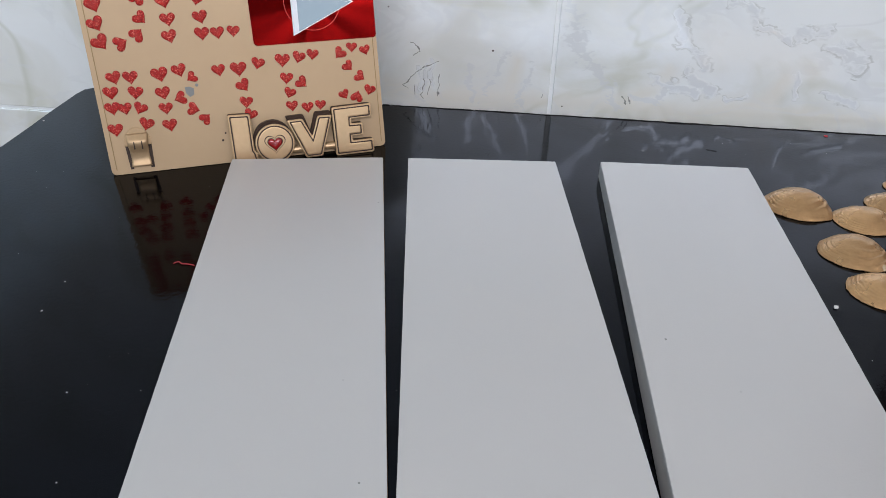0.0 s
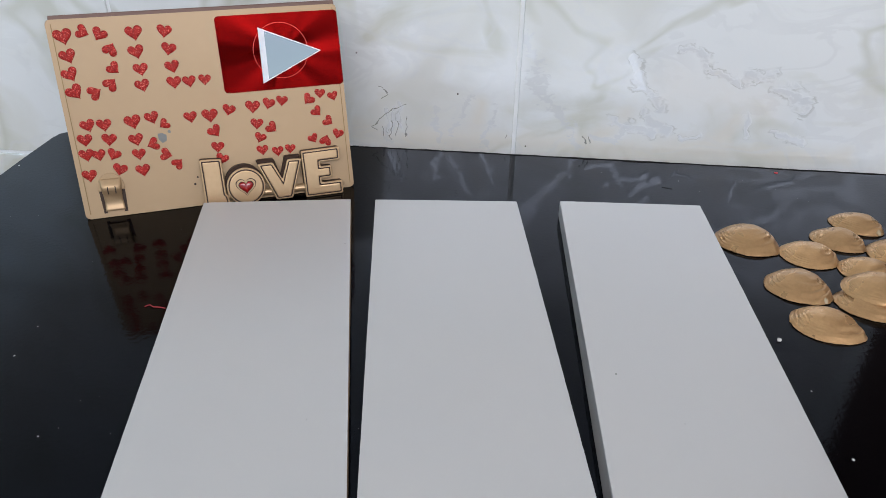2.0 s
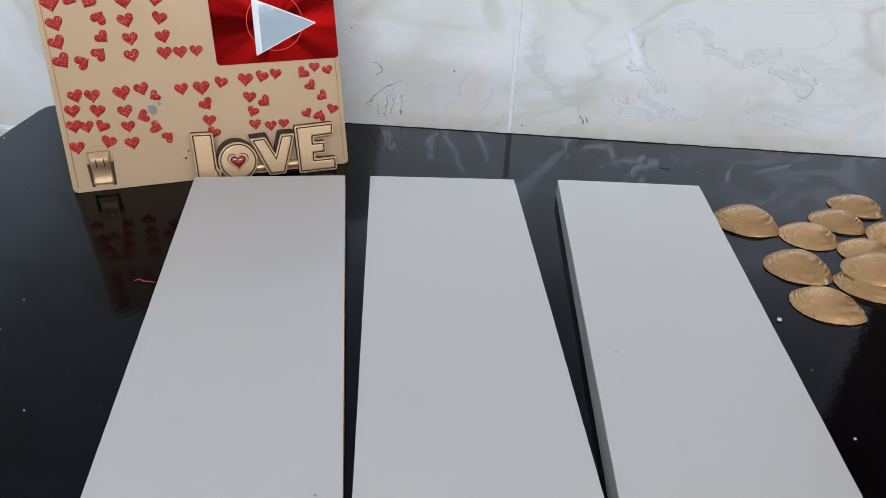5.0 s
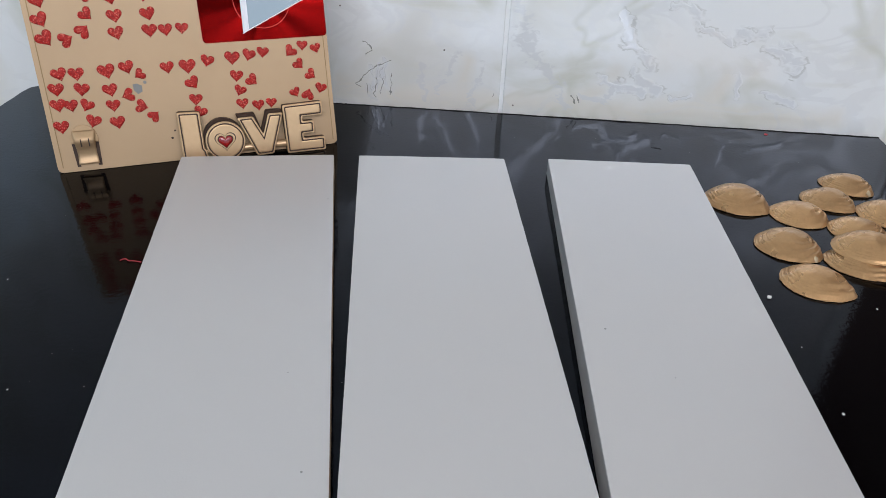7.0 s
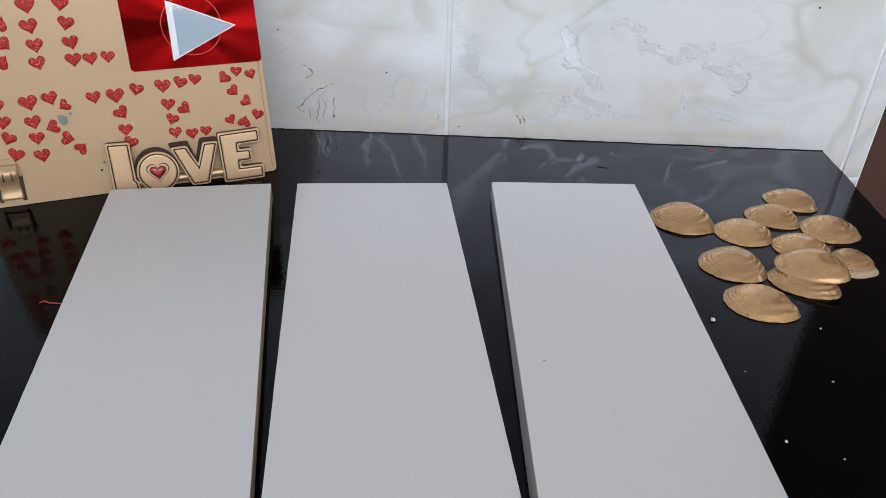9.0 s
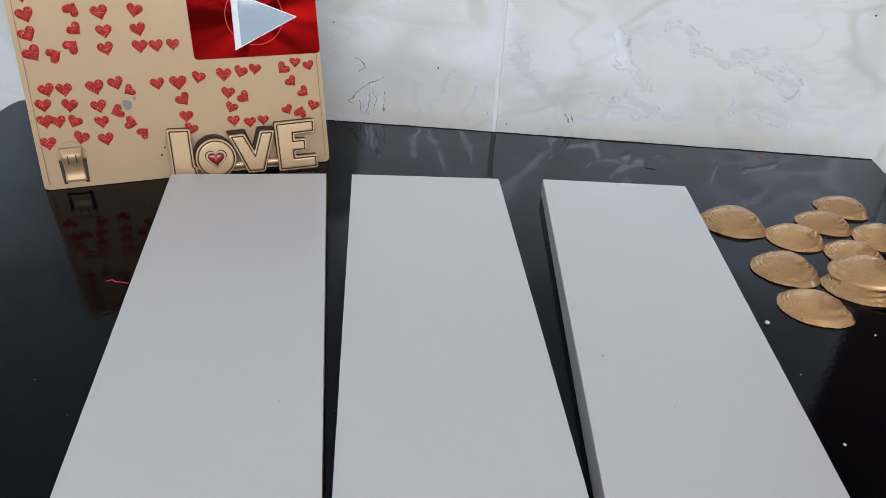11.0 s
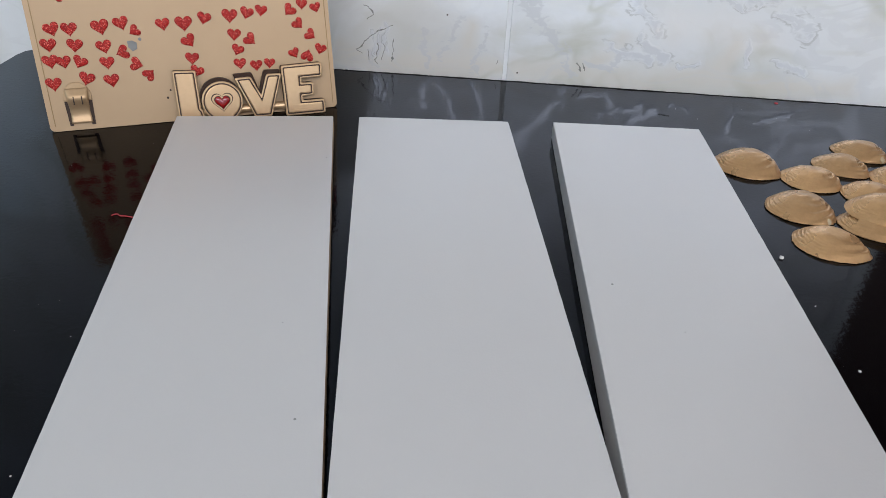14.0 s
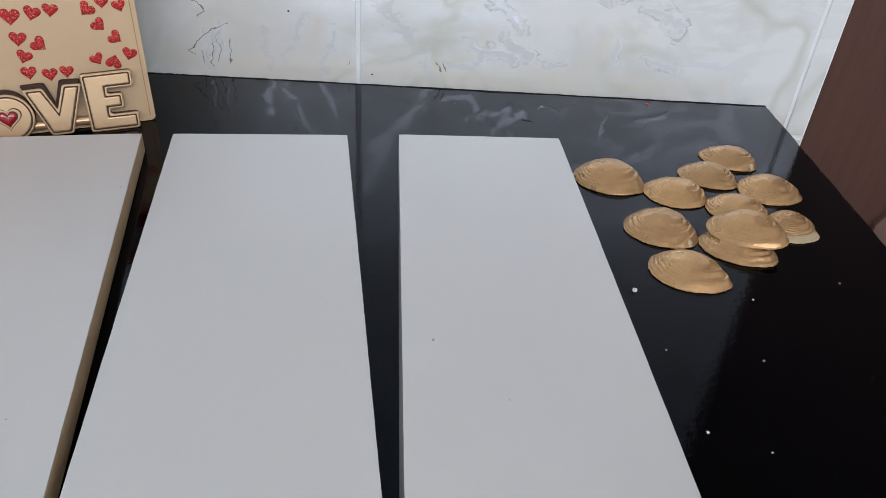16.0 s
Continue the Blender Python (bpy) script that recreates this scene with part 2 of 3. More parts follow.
    hairs = ((0.417, 0.022, 0.426, 0.029, 0.0007), (0.426, 0.029, 0.448, 0.046, 0.0007), (0.448, 0.046, 0.461, 0.054, 0.0006),
             (0.417, 0.022, 0.423, 0.015, 0.0007), (0.433, 0.020, 0.434, 0.008, 0.0006), (0.444, 0.028, 0.444, 0.004, 0.0006),
             (0.451, 0.028, 0.451, 0.010, 0.0006), (0.464, 0.035, 0.462, 0.008, 0.0006), (0.691, 0.020, 0.698, 0.010, 0.0007),
             (0.698, 0.020, 0.703, 0.011, 0.0007), (0.429, 0.075, 0.436, 0.074, 0.0006), (0.436, 0.074, 0.438, 0.064, 0.0006),
             (0.438, 0.064, 0.433, 0.059, 0.0006), (0.595, 0.020, 0.594, 0.014, 0.0008))
    level = strokes(warped(42, 0.026), veins, 3.4)
    halo = span(level, -1.4, 0.5, 0.0, 0.5)
    level = calc("ADD", level, calc("MULTIPLY", calc("SUBTRACT", noise_tex(58, 4, 0.9, steep.outputs[0], 0.5), 0.5), 2.0))
    white = span(level, 0.34, 0.85)
    rim = calc("MULTIPLY", calc("MULTIPLY", span(level, 0.16, 0.38), span(level, 0.58, 0.44)), span(noise_tex(42, 2), 0.44, 0.6))
    gloss = span(calc("ABSOLUTE", calc("SUBTRACT", noise_tex(11, 4, 1.0, steep.outputs[0]), 0.5), 0.0), 0.055, 0.025)
    gloss = calc("MAXIMUM", white, calc("MULTIPLY", gloss, span(noise_tex(9, 2), 0.38, 0.55, 0.0, 0.4)))
    sheen = ((0.520, 0.012, 0.532, 0.035, 0.0030), (0.532, 0.035, 0.548, 0.068, 0.0030), (0.505, 0.004, 0.502, 0.052, 0.0024),
             (0.566, 0.001, 0.577, 0.056, 0.0028), (0.687, 0.004, 0.672, 0.030, 0.0035), (0.672, 0.030, 0.655, 0.056, 0.0048),
             (0.655, 0.056, 0.620, 0.092, 0.0060), (0.700, 0.022, 0.735, 0.016, 0.0030), (0.735, 0.016, 0.742, 0.040, 0.0032),
             (0.742, 0.040, 0.776, 0.030, 0.0030), (0.440, 0.004, 0.452, 0.044, 0.0036), (0.640, 0.075, 0.612, 0.140, 0.0055))
    slick = calc("ADD", strokes(warped(48, 0.030), sheen, 1.7), calc("MULTIPLY", calc("SUBTRACT", noise_tex(85, 4, 0.9, steep.outputs[0]), 0.5), 4.6))
    gloss = calc("MAXIMUM", gloss, span(slick, 0.05, 0.60, 0.0, 0.8))
    fine = span(calc("ADD", strokes(warped(70, 0.016), hairs, 0.95), calc("MULTIPLY", calc("SUBTRACT", noise_tex(160, 2), 0.5), 0.9)), 0.0, 0.3)
    # warm cream blotches, mostly low on the tiles
    cream_rows = ((0.40, 0.010, 0.60, 0.014, 0.010), (0.62, 0.012, 0.78, 0.010, 0.012), (0.70, 0.020, 0.74, 0.050, 0.008), (0.80, 0.010, 1.02, 0.012, 0.010),
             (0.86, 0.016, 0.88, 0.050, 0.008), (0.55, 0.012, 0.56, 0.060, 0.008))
    cream = span(calc("ADD", strokes(warped(9, 0.03), cream_rows, 1.5), calc("MULTIPLY", calc("SUBTRACT", noise_tex(22, 4), 0.5), 1.6)), -0.4, 0.7, 0.0, 0.75)
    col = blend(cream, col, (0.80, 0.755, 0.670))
    col = blend(halo, col, (0.86, 0.87, 0.865))
    # glossy areas painted whiter to make up for their lost diffuse light
    col = blend(calc("MULTIPLY", gloss, 0.8), col, (0.93, 0.93, 0.92))
    col = blend(calc("MULTIPLY", white, 0.95), col, (0.96, 0.965, 0.96))
    col = blend(calc("MULTIPLY", rim, 0.42), col, (0.34, 0.33, 0.28))
    col = blend(calc("MULTIPLY", fine, 0.85), col, (0.20, 0.20, 0.17))
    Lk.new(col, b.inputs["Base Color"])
    rough = span(gloss, 0, 1, 0.17, 0.05)
    Lk.new(rough, b.inputs["Roughness"])
    Lk.new(span(gloss, 0, 1, 2.05, 2.35), b.inputs["IOR"])
    Lk.new(span(gloss, 0, 1, 0.6, 1.0), b.inputs["Specular IOR Level"])
    # blue skylight in the glaze's reflections is put into this tint
    b.inputs["Specular Tint"].default_value = (0.80, 0.88, 1.0, 1)
    bp = N.new("ShaderNodeBump")
    bp.inputs["Distance"].default_value = 0.00022
    Lk.new(calc("ADD", calc("SUBTRACT", white, calc("MULTIPLY", fine, 0.6)), calc("MULTIPLY", noise_tex(38, 3), 0.5)), bp.inputs["Height"])
    Lk.new(bp.outputs[0], b.inputs["Normal"])
    return m


M_GLITTER, M_FOIL, M_TILE = glitter_material(), foil_material(), tile_material()


# ---- mesh helpers ----
def mesh_of(name, bm, mats, smooth=False):
    me = bpy.data.meshes.new(name)
    bmesh.ops.recalc_face_normals(bm, faces=bm.faces)
    bm.to_mesh(me)
    bm.free()
    for m in mats if isinstance(mats, (list, tuple)) else [mats]:
        me.materials.append(m)
    if smooth:
        for p in me.polygons:
            p.use_smooth = True
    return me


def part(name, bm, mats, parent=None, label="", m=None, smooth=False):
    ob = new(name, mesh_of(name, bm, mats, smooth))
    ob.parent = parent
    if m is not None:
        ob.matrix_basis = m
    return tagged(ob, label)


def empty(name, m, label, category, group="", kind=""):
    ob = new(name)
    ob.empty_display_size = 0.02
    ob.matrix_basis = m
    return tagged(ob, label, category, group, kind)


def box(bm, x0, x1, y0, y1, z0, z1, bevel=0.0, segments=1):
    vs = [bm.verts.new((x, y, z)) for z in (z0, z1) for x, y in ((x0, y0), (x1, y0), (x1, y1), (x0, y1))]
    fs = [bm.faces.new([vs[i] for i in q]) for q in ((3, 2, 1, 0), (4, 5, 6, 7), (0, 1, 5, 4), (1, 2, 6, 5), (2, 3, 7, 6), (3, 0, 4, 7))]
    if bevel:
        edges = {e for f in fs for e in f.edges}
        bmesh.ops.bevel(bm, geom=list(edges), offset=bevel, segments=segments, affect="EDGES", profile=0.5)
    return bm


def prism(points, z0, z1, bevel=0.0, segments=2, both=False):
    """A flat outline in x, y raised from z0 to z1, its upper rim rounded."""
    bm = bmesh.new()
    lo = [bm.verts.new((x, y, z0)) for x, y in points]
    hi = [bm.verts.new((x, y, z1)) for x, y in points]
    n = len(points)
    bm.faces.new(lo[::-1])
    top = bm.faces.new(hi)
    for i in range(n):
        bm.faces.new((lo[i], lo[(i + 1) % n], hi[(i + 1) % n], hi[i]))
    if bevel:
        edges = list(top.edges)
        if both:
            edges = [e for e in bm.edges if (e.verts[0].co.z - e.verts[1].co.z) ** 2 < 1e-12]
        bmesh.ops.bevel(bm, geom=edges, offset=bevel, segments=segments, affect="EDGES", profile=0.5)
    return bm


def rounded_rect(x0, x1, y0, y1, r, n=5):
    pts = []
    for cx, cy, a in ((x1 - r, y1 - r, 0), (x0 + r, y1 - r, 90), (x0 + r, y0 + r, 180), (x1 - r, y0 + r, 270)):
        for i in range(n + 1):
            w = radians(a + 90 * i / n)
            pts.append((cx + r * math.cos(w), cy + r * math.sin(w)))
    return pts


def circle(cx, cy, r, n=32):
    return [(cx + r * math.cos(math.tau * i / n), cy + r * math.sin(math.tau * i / n)) for i in range(n)]


# ---- the room ----
def structure(name, bm, mat, label, m=WALL):
    return tagged(part(name, bm, mat, None, label, m), category=name.split("_")[0], kind="structure")


UL, UR, YF, ZF, ZC = -1.6, 3.1, -3.0, -0.75, 2.25
wall_back = structure("wall_back", box(bmesh.new(), UL, 1.138, 0.0225, 0.16, ZF, ZC), M_GROUT, "white grouted wall behind the marble tiles")
# this wall's window is unseen, added for the side lamp
bm = bmesh.new()
for y0, y1, z0, z1 in ((YF, -2.3, ZF, ZC), (-0.9, 0.16, ZF, ZC), (-2.3, -0.9, 1.65, ZC), (-2.3, -0.9, ZF, 0.45)):
    box(bm, UL - 0.12, UL, y0, y1, z0, z1)
structure("wall_left", bm, M_PLASTER, "pale plastered side wall with an unseen, assumed window")
structure("wall_right", box(bmesh.new(), UR, UR + 0.12, YF, 0.16, ZF, ZC), M_PLASTER, "pale plastered side wall beside the door")
structure("floor", box(bmesh.new(), UL - 0.12, UR + 0.12, YF - 0.14, 0.3, ZF - 0.1, ZF), M_FLOOR, "plain brown cement floor under the table")
structure("ceiling", box(bmesh.new(), UL - 0.12, UR + 0.12, YF - 0.14, 0.3, ZC, ZC + 0.1), M_PLASTER, "plain pale plastered ceiling")
bm = bmesh.new()
for x0, x1, z0, z1 in ((UL, -0.29, ZF, ZC), (2.95, UR, ZF, ZC), (-0.29, 2.95, 2.215, ZC), (-0.29, 2.95, ZF, 0.3)):
    box(bm, x0, x1, YF - 0.12, YF - 0.002, z0, z1)
structure("wall_front", bm, M_PLASTER, "pale plastered wall with a wide open window")
structure("ground", box(bmesh.new(), -60, 60, -90, YF - 0.16, ZF - 0.3, ZF - 0.1), M_FLOOR, "bare ground outside the open window")
structure("wall_lintel", box(bmesh.new(), 1.141, UR, 0.0225, 0.16, 1.35, ZC), M_PLASTER, "plastered lintel above the brown door")

structure("wall_end", box(bmesh.new(), 2.299, UR, 0.0225, 0.16, ZF, 1.347), M_PLASTER, "plain plastered wall beyond the brown door")

# the brown door beside the tiles
door = tagged(empty("door_1", WALL @ pose(1.138, 0.03, ZF), "closed dark reddish-brown wooden door beside the tiles", "door"), kind="structure")
part("jamb", box(bmesh.new(), 0.002, 0.22, 0.0, 0.1, 0.0, 2.09, 0.003), M_DOOR, door)
bm = box(bmesh.new(), 0.223, 1.0, 0.02, 0.06, 0.005, 2.09, 0.003)
part("door_leaf", bm, M_DOOR, door)
part("kick_board", prism([(0.138, -0.58), (0.9, -0.58), (0.9, 0.05), (0.165, 0.05), (0.138, 0.0)], 0.0, 0.009, 0.002), M_SKIRT, door, "paler brown board across the foot of the door", pose(0, -0.0005, 0.585, 90, 0, 0))
part("jamb", box(bmesh.new(), 1.003, 1.158, 0.0, 0.1, 0.0, 2.09, 0.003), M_DOOR, door)

# ---- the table ----
table = empty("table", pose(0, 0, 0), "black glossy lacquered table pushed against the tiled wall", "table")
rnd = random.Random(4)


def edge_points(a, c, n, wobble):
    a, c = Vector(a), Vector(c)
    side = Vector((-(c - a).y, (c - a).x)).normalized()
    return [tuple(a + (c - a) * (i / n) + side * (rnd.uniform(-wobble, wobble) if i else 0)) for i in range(n)]


outline = (edge_points((-0.520, -0.81), (0.49, -0.90), 12, 0.0004) + edge_points((0.49, -0.90), (0.624, 0.121), 60, 0.0006)
           + edge_points((0.624, 0.121), (-0.425, 0.2255), 75, 0.0015) + [(-0.432, 0.2225), (-0.441, 0.2155)]
           + edge_points((-0.444, 0.2), (-0.520, -0.81), 40, 0.0005))
part("tabletop", prism(outline, -0.024, 0.0, 0.0008, 1), M_LACQUER, table)
for x, y in ((-0.40, 0.14), (0.55, 0.045), (0.43, -0.82), (-0.45, -0.74)):
    part("leg", box(bmesh.new(), x - 0.025, x + 0.025, y - 0.025, y + 0.025, ZF, -0.024, 0.003), M_LACQUER, table)
bm = box(bmesh.new(), -0.37, 0.52, 0.02, 0.04, -0.11, -0.0245)
part("apron", bm, M_LACQUER, table, m=pose(0, 0.06, 0, 0, 0, -5.7))


# added dark strip on the tabletop, in place of the shaded gap behind it
back = edge_points((0.6235, 0.1207), (-0.4265, 0.2250), 80, 0.0007)
inner = [(x - 0.0002, y - 0.0016 - rnd.uniform(0, 0.0009) - 0.0055 * max(0.0, noise.noise(Vector((x * 14, 3.1, 0))))) for x, y in back]
part("edge_band", prism(inner[::-1] + back, -0.001, 0.0004), M_DULL_BLACK, table, "dark strip standing in for the shaded gap along the wall")

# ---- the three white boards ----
# corners are fitted to the camera's view, hence the taper
def board(far_left, far_right, near_right, near_left, raw_side, label, spots=(), foot_shift=0.0):
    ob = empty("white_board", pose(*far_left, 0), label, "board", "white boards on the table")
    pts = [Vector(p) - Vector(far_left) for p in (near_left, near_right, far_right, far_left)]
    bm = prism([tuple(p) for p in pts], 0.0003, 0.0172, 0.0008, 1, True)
    # near lower corner pushed out so the side face fits the view
    for v in bm.verts:
        if v.co.z < 0.009 and (v.co.xy - pts[0]).length < 0.01:
            v.co.x -= foot_shift
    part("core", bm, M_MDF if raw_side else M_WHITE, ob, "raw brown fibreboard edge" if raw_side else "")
    worn = []
    for a, c, n in ((pts[0], pts[1], 8), (pts[1], pts[2], 60), (pts[2], pts[3], 14), (pts[3], pts[0], 60)):
        worn += edge_points(a, c, n, 0.00009)
    bm = prism(worn, 0.0173, 0.0182, 0.0004, 1)
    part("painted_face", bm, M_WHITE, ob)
    for x, y, q in spots:
        part("spot", prism(circle(x - far_left[0], y - far_left[1], q, 7), 0.0180, 0.01835), M_GREY, ob, "tiny grey speck in the paint")
    return ob


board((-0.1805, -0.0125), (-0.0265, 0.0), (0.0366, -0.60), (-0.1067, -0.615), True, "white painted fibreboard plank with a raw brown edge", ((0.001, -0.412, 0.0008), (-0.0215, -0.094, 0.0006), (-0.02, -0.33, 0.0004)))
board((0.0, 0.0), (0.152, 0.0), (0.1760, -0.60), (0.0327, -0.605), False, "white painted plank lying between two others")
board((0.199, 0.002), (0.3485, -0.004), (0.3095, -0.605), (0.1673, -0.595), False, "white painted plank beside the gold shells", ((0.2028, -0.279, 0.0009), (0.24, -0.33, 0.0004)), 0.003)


# ---- gold panel with heart stickers ----
PANEL = pose(-0.3032, -0.0214, 0.0005, 0, 0, 18.05) @ pose(0, 0, 0, 90 - 14.8, 0, 0)   # local x along its foot, y up its face, z towards the front
panel = empty("gold_panel", PANEL, "gold painted panel with red glitter hearts leaning upright", "panel")
PW, PH = 0.2865, 0.2025
part("face", prism(rounded_rect(-0.0015, PW, 0, PH, 0.004), -0.008, 0.0, 0.0012, 2), M_GOLD, panel)
bm = bmesh.new()
box(bm, 0.0005, PW - 0.0005, 0.001, PH + 0.0042, -0.040, -0.0082, 0.001)
part("backing", bm, M_FRAMEWOOD, panel, "brown wooden backing")
for x0, x1, y0, y1 in ((0.0032, 0.0041, 0.005, PH - 0.004), (PW - 0.0048, PW - 0.004, 0.005, PH - 0.004)):
    part("seam_line", box(bmesh.new(), x0, x1, y0, y1, -0.0005, 0.0004), M_RIM, panel, "thin dark gold edge line")


def heart_mesh():
    bm = bmesh.new()
    n = 28
    rings = []
    for s, z in ((1.0, 0.0), (0.99, 0.0003), (0.92, 0.0005), (0.45, 0.0007)):
        ring = []
        for i in range(n):
            a = math.tau * i / n
            x = 16 * math.sin(a) ** 3
            y = 13 * math.cos(a) - 5 * math.cos(2 * a) - 2 * math.cos(3 * a) - math.cos(4 * a) + 2
            ring.append(bm.verts.new((x * s / 34, y * s / 34, z)))
        rings.append(ring)
    for r0, r1 in zip(rings, rings[1:]):
        for i in range(n):
            bm.faces.new((r0[i], r0[(i + 1) % n], r1[(i + 1) % n], r1[i]))
    bm.faces.new(rings[-1])
    bm.faces.new(rings[0][::-1])
    return mesh_of("heart_sticker", bm, M_GLITTER, True)


HEART = heart_mesh()


def hearts(rows):
    """Rows: place along the panel, height, turn in degrees, width in mm."""
    for x, y, turn, w in rows:
        ob = new("heart_sticker", HEART)
        ob.parent = panel
        s = w * 1.06 / 1000
        ob.matrix_basis = pose(x, y, 0.0002, 0, 0, turn) @ Matrix.Diagonal((s, s, 1, 1))


hearts(((0.0125, 0.1856, 8, 18), (0.0311, 0.1891, 60, 14), (0.0456, 0.1858, -35, 15), (0.0536, 0.1713, 150, 15), (0.0533, 0.1519, 40, 14),
        (0.0479, 0.1373, 135, 15), (0.0315, 0.1299, 115, 15), (0.0130, 0.1315, 30, 17), (0.0120, 0.1490, 22, 16), (0.0134, 0.1667, 15, 16)))
hearts(((0.0784, 0.1850, 5, 17), (0.0774, 0.1665, 10, 16), (0.0786, 0.1489, 4, 15), (0.0775, 0.1327, 10, 15)))
hearts(((0.1074, 0.1849, -12, 15), (0.1088, 0.1671, -15, 15), (0.1096, 0.1493, 10, 15), (0.1087, 0.1333, 0, 15), (0.1238, 0.1331, 4, 14), (0.1395, 0.1336, -5, 13)))
hearts(((0.0184, 0.0971, 12, 15), (0.0337, 0.0963, 0, 15), (0.0128, 0.0827, 0, 15), (0.0358, 0.0810, -8, 15), (0.0115, 0.0674, 4, 15),
        (0.0231, 0.0661, 6, 14), (0.0373, 0.0652, -30, 14), (0.0103, 0.0458, 0, 15), (0.0405, 0.0489, -20, 15)))
hearts(((0.0617, 0.0967, 8, 17), (0.0809, 0.0993, 12, 15), (0.0915, 0.0915, -60, 12), (0.0618, 0.0782, 8, 15), (0.0772, 0.0720, -75, 14),
        (0.0619, 0.0628, 0, 14), (0.0889, 0.0597, 70, 14), (0.0991, 0.0493, 130, 13), (0.0630, 0.0455, 5, 15)))
hearts(((0.1193, 0.0962, 5, 14), (0.1391, 0.0958, 0, 17), (0.1592, 0.0999, -18, 14), (0.1417, 0.0788, 30, 15), (0.1421, 0.0615, -6, 14), (0.1446, 0.0483, -25, 14)))
hearts(((0.1846, 0.1009, -5, 16), (0.2018, 0.1028, -20, 14), (0.2165, 0.1045, -10, 13), (0.1866, 0.0823, -8, 14), (0.2022, 0.0765, 45, 14),
        (0.1880, 0.0670, -25, 13), (0.1888, 0.0531, 0, 13), (0.2051, 0.0501, 0, 13), (0.2189, 0.0514, -6, 12)))
hearts(((0.2453, 0.1034, -45, 14), (0.2588, 0.1087, -5, 12), (0.2730, 0.1048, 14, 12), (0.2532, 0.0894, 40, 13), (0.2650, 0.0776, 50, 13),
        (0.2739, 0.0623, -20, 13), (0.2460, 0.0600, 25, 12), (0.2597, 0.0573, 160, 14)))

# red foil with a mirror triangle
FX, FY = 0.2222, 0.1570
foil = part("red_foil_card", prism(rounded_rect(-0.0642, 0.0642, -0.0395, 0.0395, 0.004), 0.0, 0.0006, 0.0002, 1), M_FOIL, panel, "shiny red disc-foil card", pose(FX, FY, 0.0002))
bm = bmesh.new()
outer, inner = circle(0.0, 0.001, 0.0292, 64), circle(0.0, 0.001, 0.0286, 64)
for z in (0.0005, 0.0009):
    for ring in (outer, inner):
        for x, y in ring:
            bm.verts.new((x, y, z))
bm.verts.ensure_lookup_table()
for i in range(64):
    j = (i + 1) % 64
    bm.faces.new([bm.verts[k] for k in (128 + i, 128 + j, 192 + j, 192 + i)])
    bm.faces.new([bm.verts[k] for k in (i, j, 128 + j, 128 + i)])
    bm.faces.new([bm.verts[k] for k in (64 + j, 64 + i, 192 + i, 192 + j)])
part("moulded_ring", bm, M_RING, foil)
mirror = part("mirror_triangle", prism([(-0.0215, 0.0258), (-0.0228, -0.0322), (0.0430, -0.0018)], 0.0007, 0.0030), M_CUT, foil, "triangular mirror with pale cut edges")
part("mirror_glass", prism([(-0.0205, 0.0240), (-0.0218, -0.0304), (0.0404, -0.0018)], 0.0031, 0.0034), M_STEEL, mirror)
# matte near-white strip paints in the brighter band at the mirror's left
part("mirror_strip", prism([(-0.0208, 0.0243), (-0.0221, -0.0307), (-0.0165, -0.0280), (-0.0155, 0.0218)], 0.0, 0.0004), M_STRIP, mirror, m=pose(0, 0, 0.0036))

# hanging keyhole, scuffs
hook = part("hanger_plate", prism([(0.0158, 0.0285)] + [(0.0288 + 0.0130 * math.cos(radians(a)), 0.0330 + 0.0140 * math.sin(radians(a))) for a in range(180, -1, -12)] + [(0.0418, 0.0285)],
                                  -0.0004, 0.0016, 0.0008, 2), M_HANGER, panel, "domed keyhole hanger")
# slots are thin dark strips, the shade inside them put into the colour
for x0, x1, x2, x3 in ((0.0160, 0.0190, 0.0205, 0.0172), (0.0385, 0.0416, 0.0408, 0.0372)):
    part("slot", prism([(x2, 0.0045), (x1, 0.0300), (x0, 0.0300), (x3, 0.0045)] if x0 < 0.03 else [(x3, 0.0045), (x2, 0.0045), (x1, 0.0300), (x0, 0.0300)], -0.0003, 0.0005), M_GROOVE, hook, "flat dark strip in place of an open slot")
for x in (0.0250, 0.0325):
    part("slot", prism([(x, 0.0255), (x + 0.0010, 0.0255), (x + 0.0012, 0.0335), (x + 0.0002, 0.0335)], 0.0040, 0.0068), M_GROOVE, hook, "flat dark strip in place of an open slot")
bm = bmesh.new()
n, rows = 10, 18
grid = []
for j in range(rows + 1):
    v = j / rows
    wid = 0.0088 + 0.0016 * abs(2 * v - 0.7)
    z = 0.0008 + 0.0058 * math.exp(-((v - 0.72) / 0.24) ** 2) + 0.0016 * math.exp(-(v / 0.14) ** 2)
    grid.append([bm.verts.new((0.0290 + wid * (2 * i / n - 1), 0.0068 + 0.0345 * v, z * (1 - 0.25 * (2 * i / n - 1) ** 4))) for i in range(n + 1)])
for j in range(rows):
    for i in range(n):
        bm.faces.new((grid[j][i], grid[j][i + 1], grid[j + 1][i + 1], grid[j + 1][i]))
tongue = part("tongue", bm, M_HANGER, hook, "curved metal tongue", smooth=True)
sol = tongue.modifiers.new("thick", "SOLIDIFY")
sol.thickness = 0.0008
part("scuff", prism([(0.0835, 0.0825), (0.0838, 0.0765), (0.0872, 0.0722), (0.0918, 0.0745), (0.0922, 0.0805), (0.0880, 0.0828)], 0.0, 0.0004), M_GREY, panel, "grey patch of chipped paint")
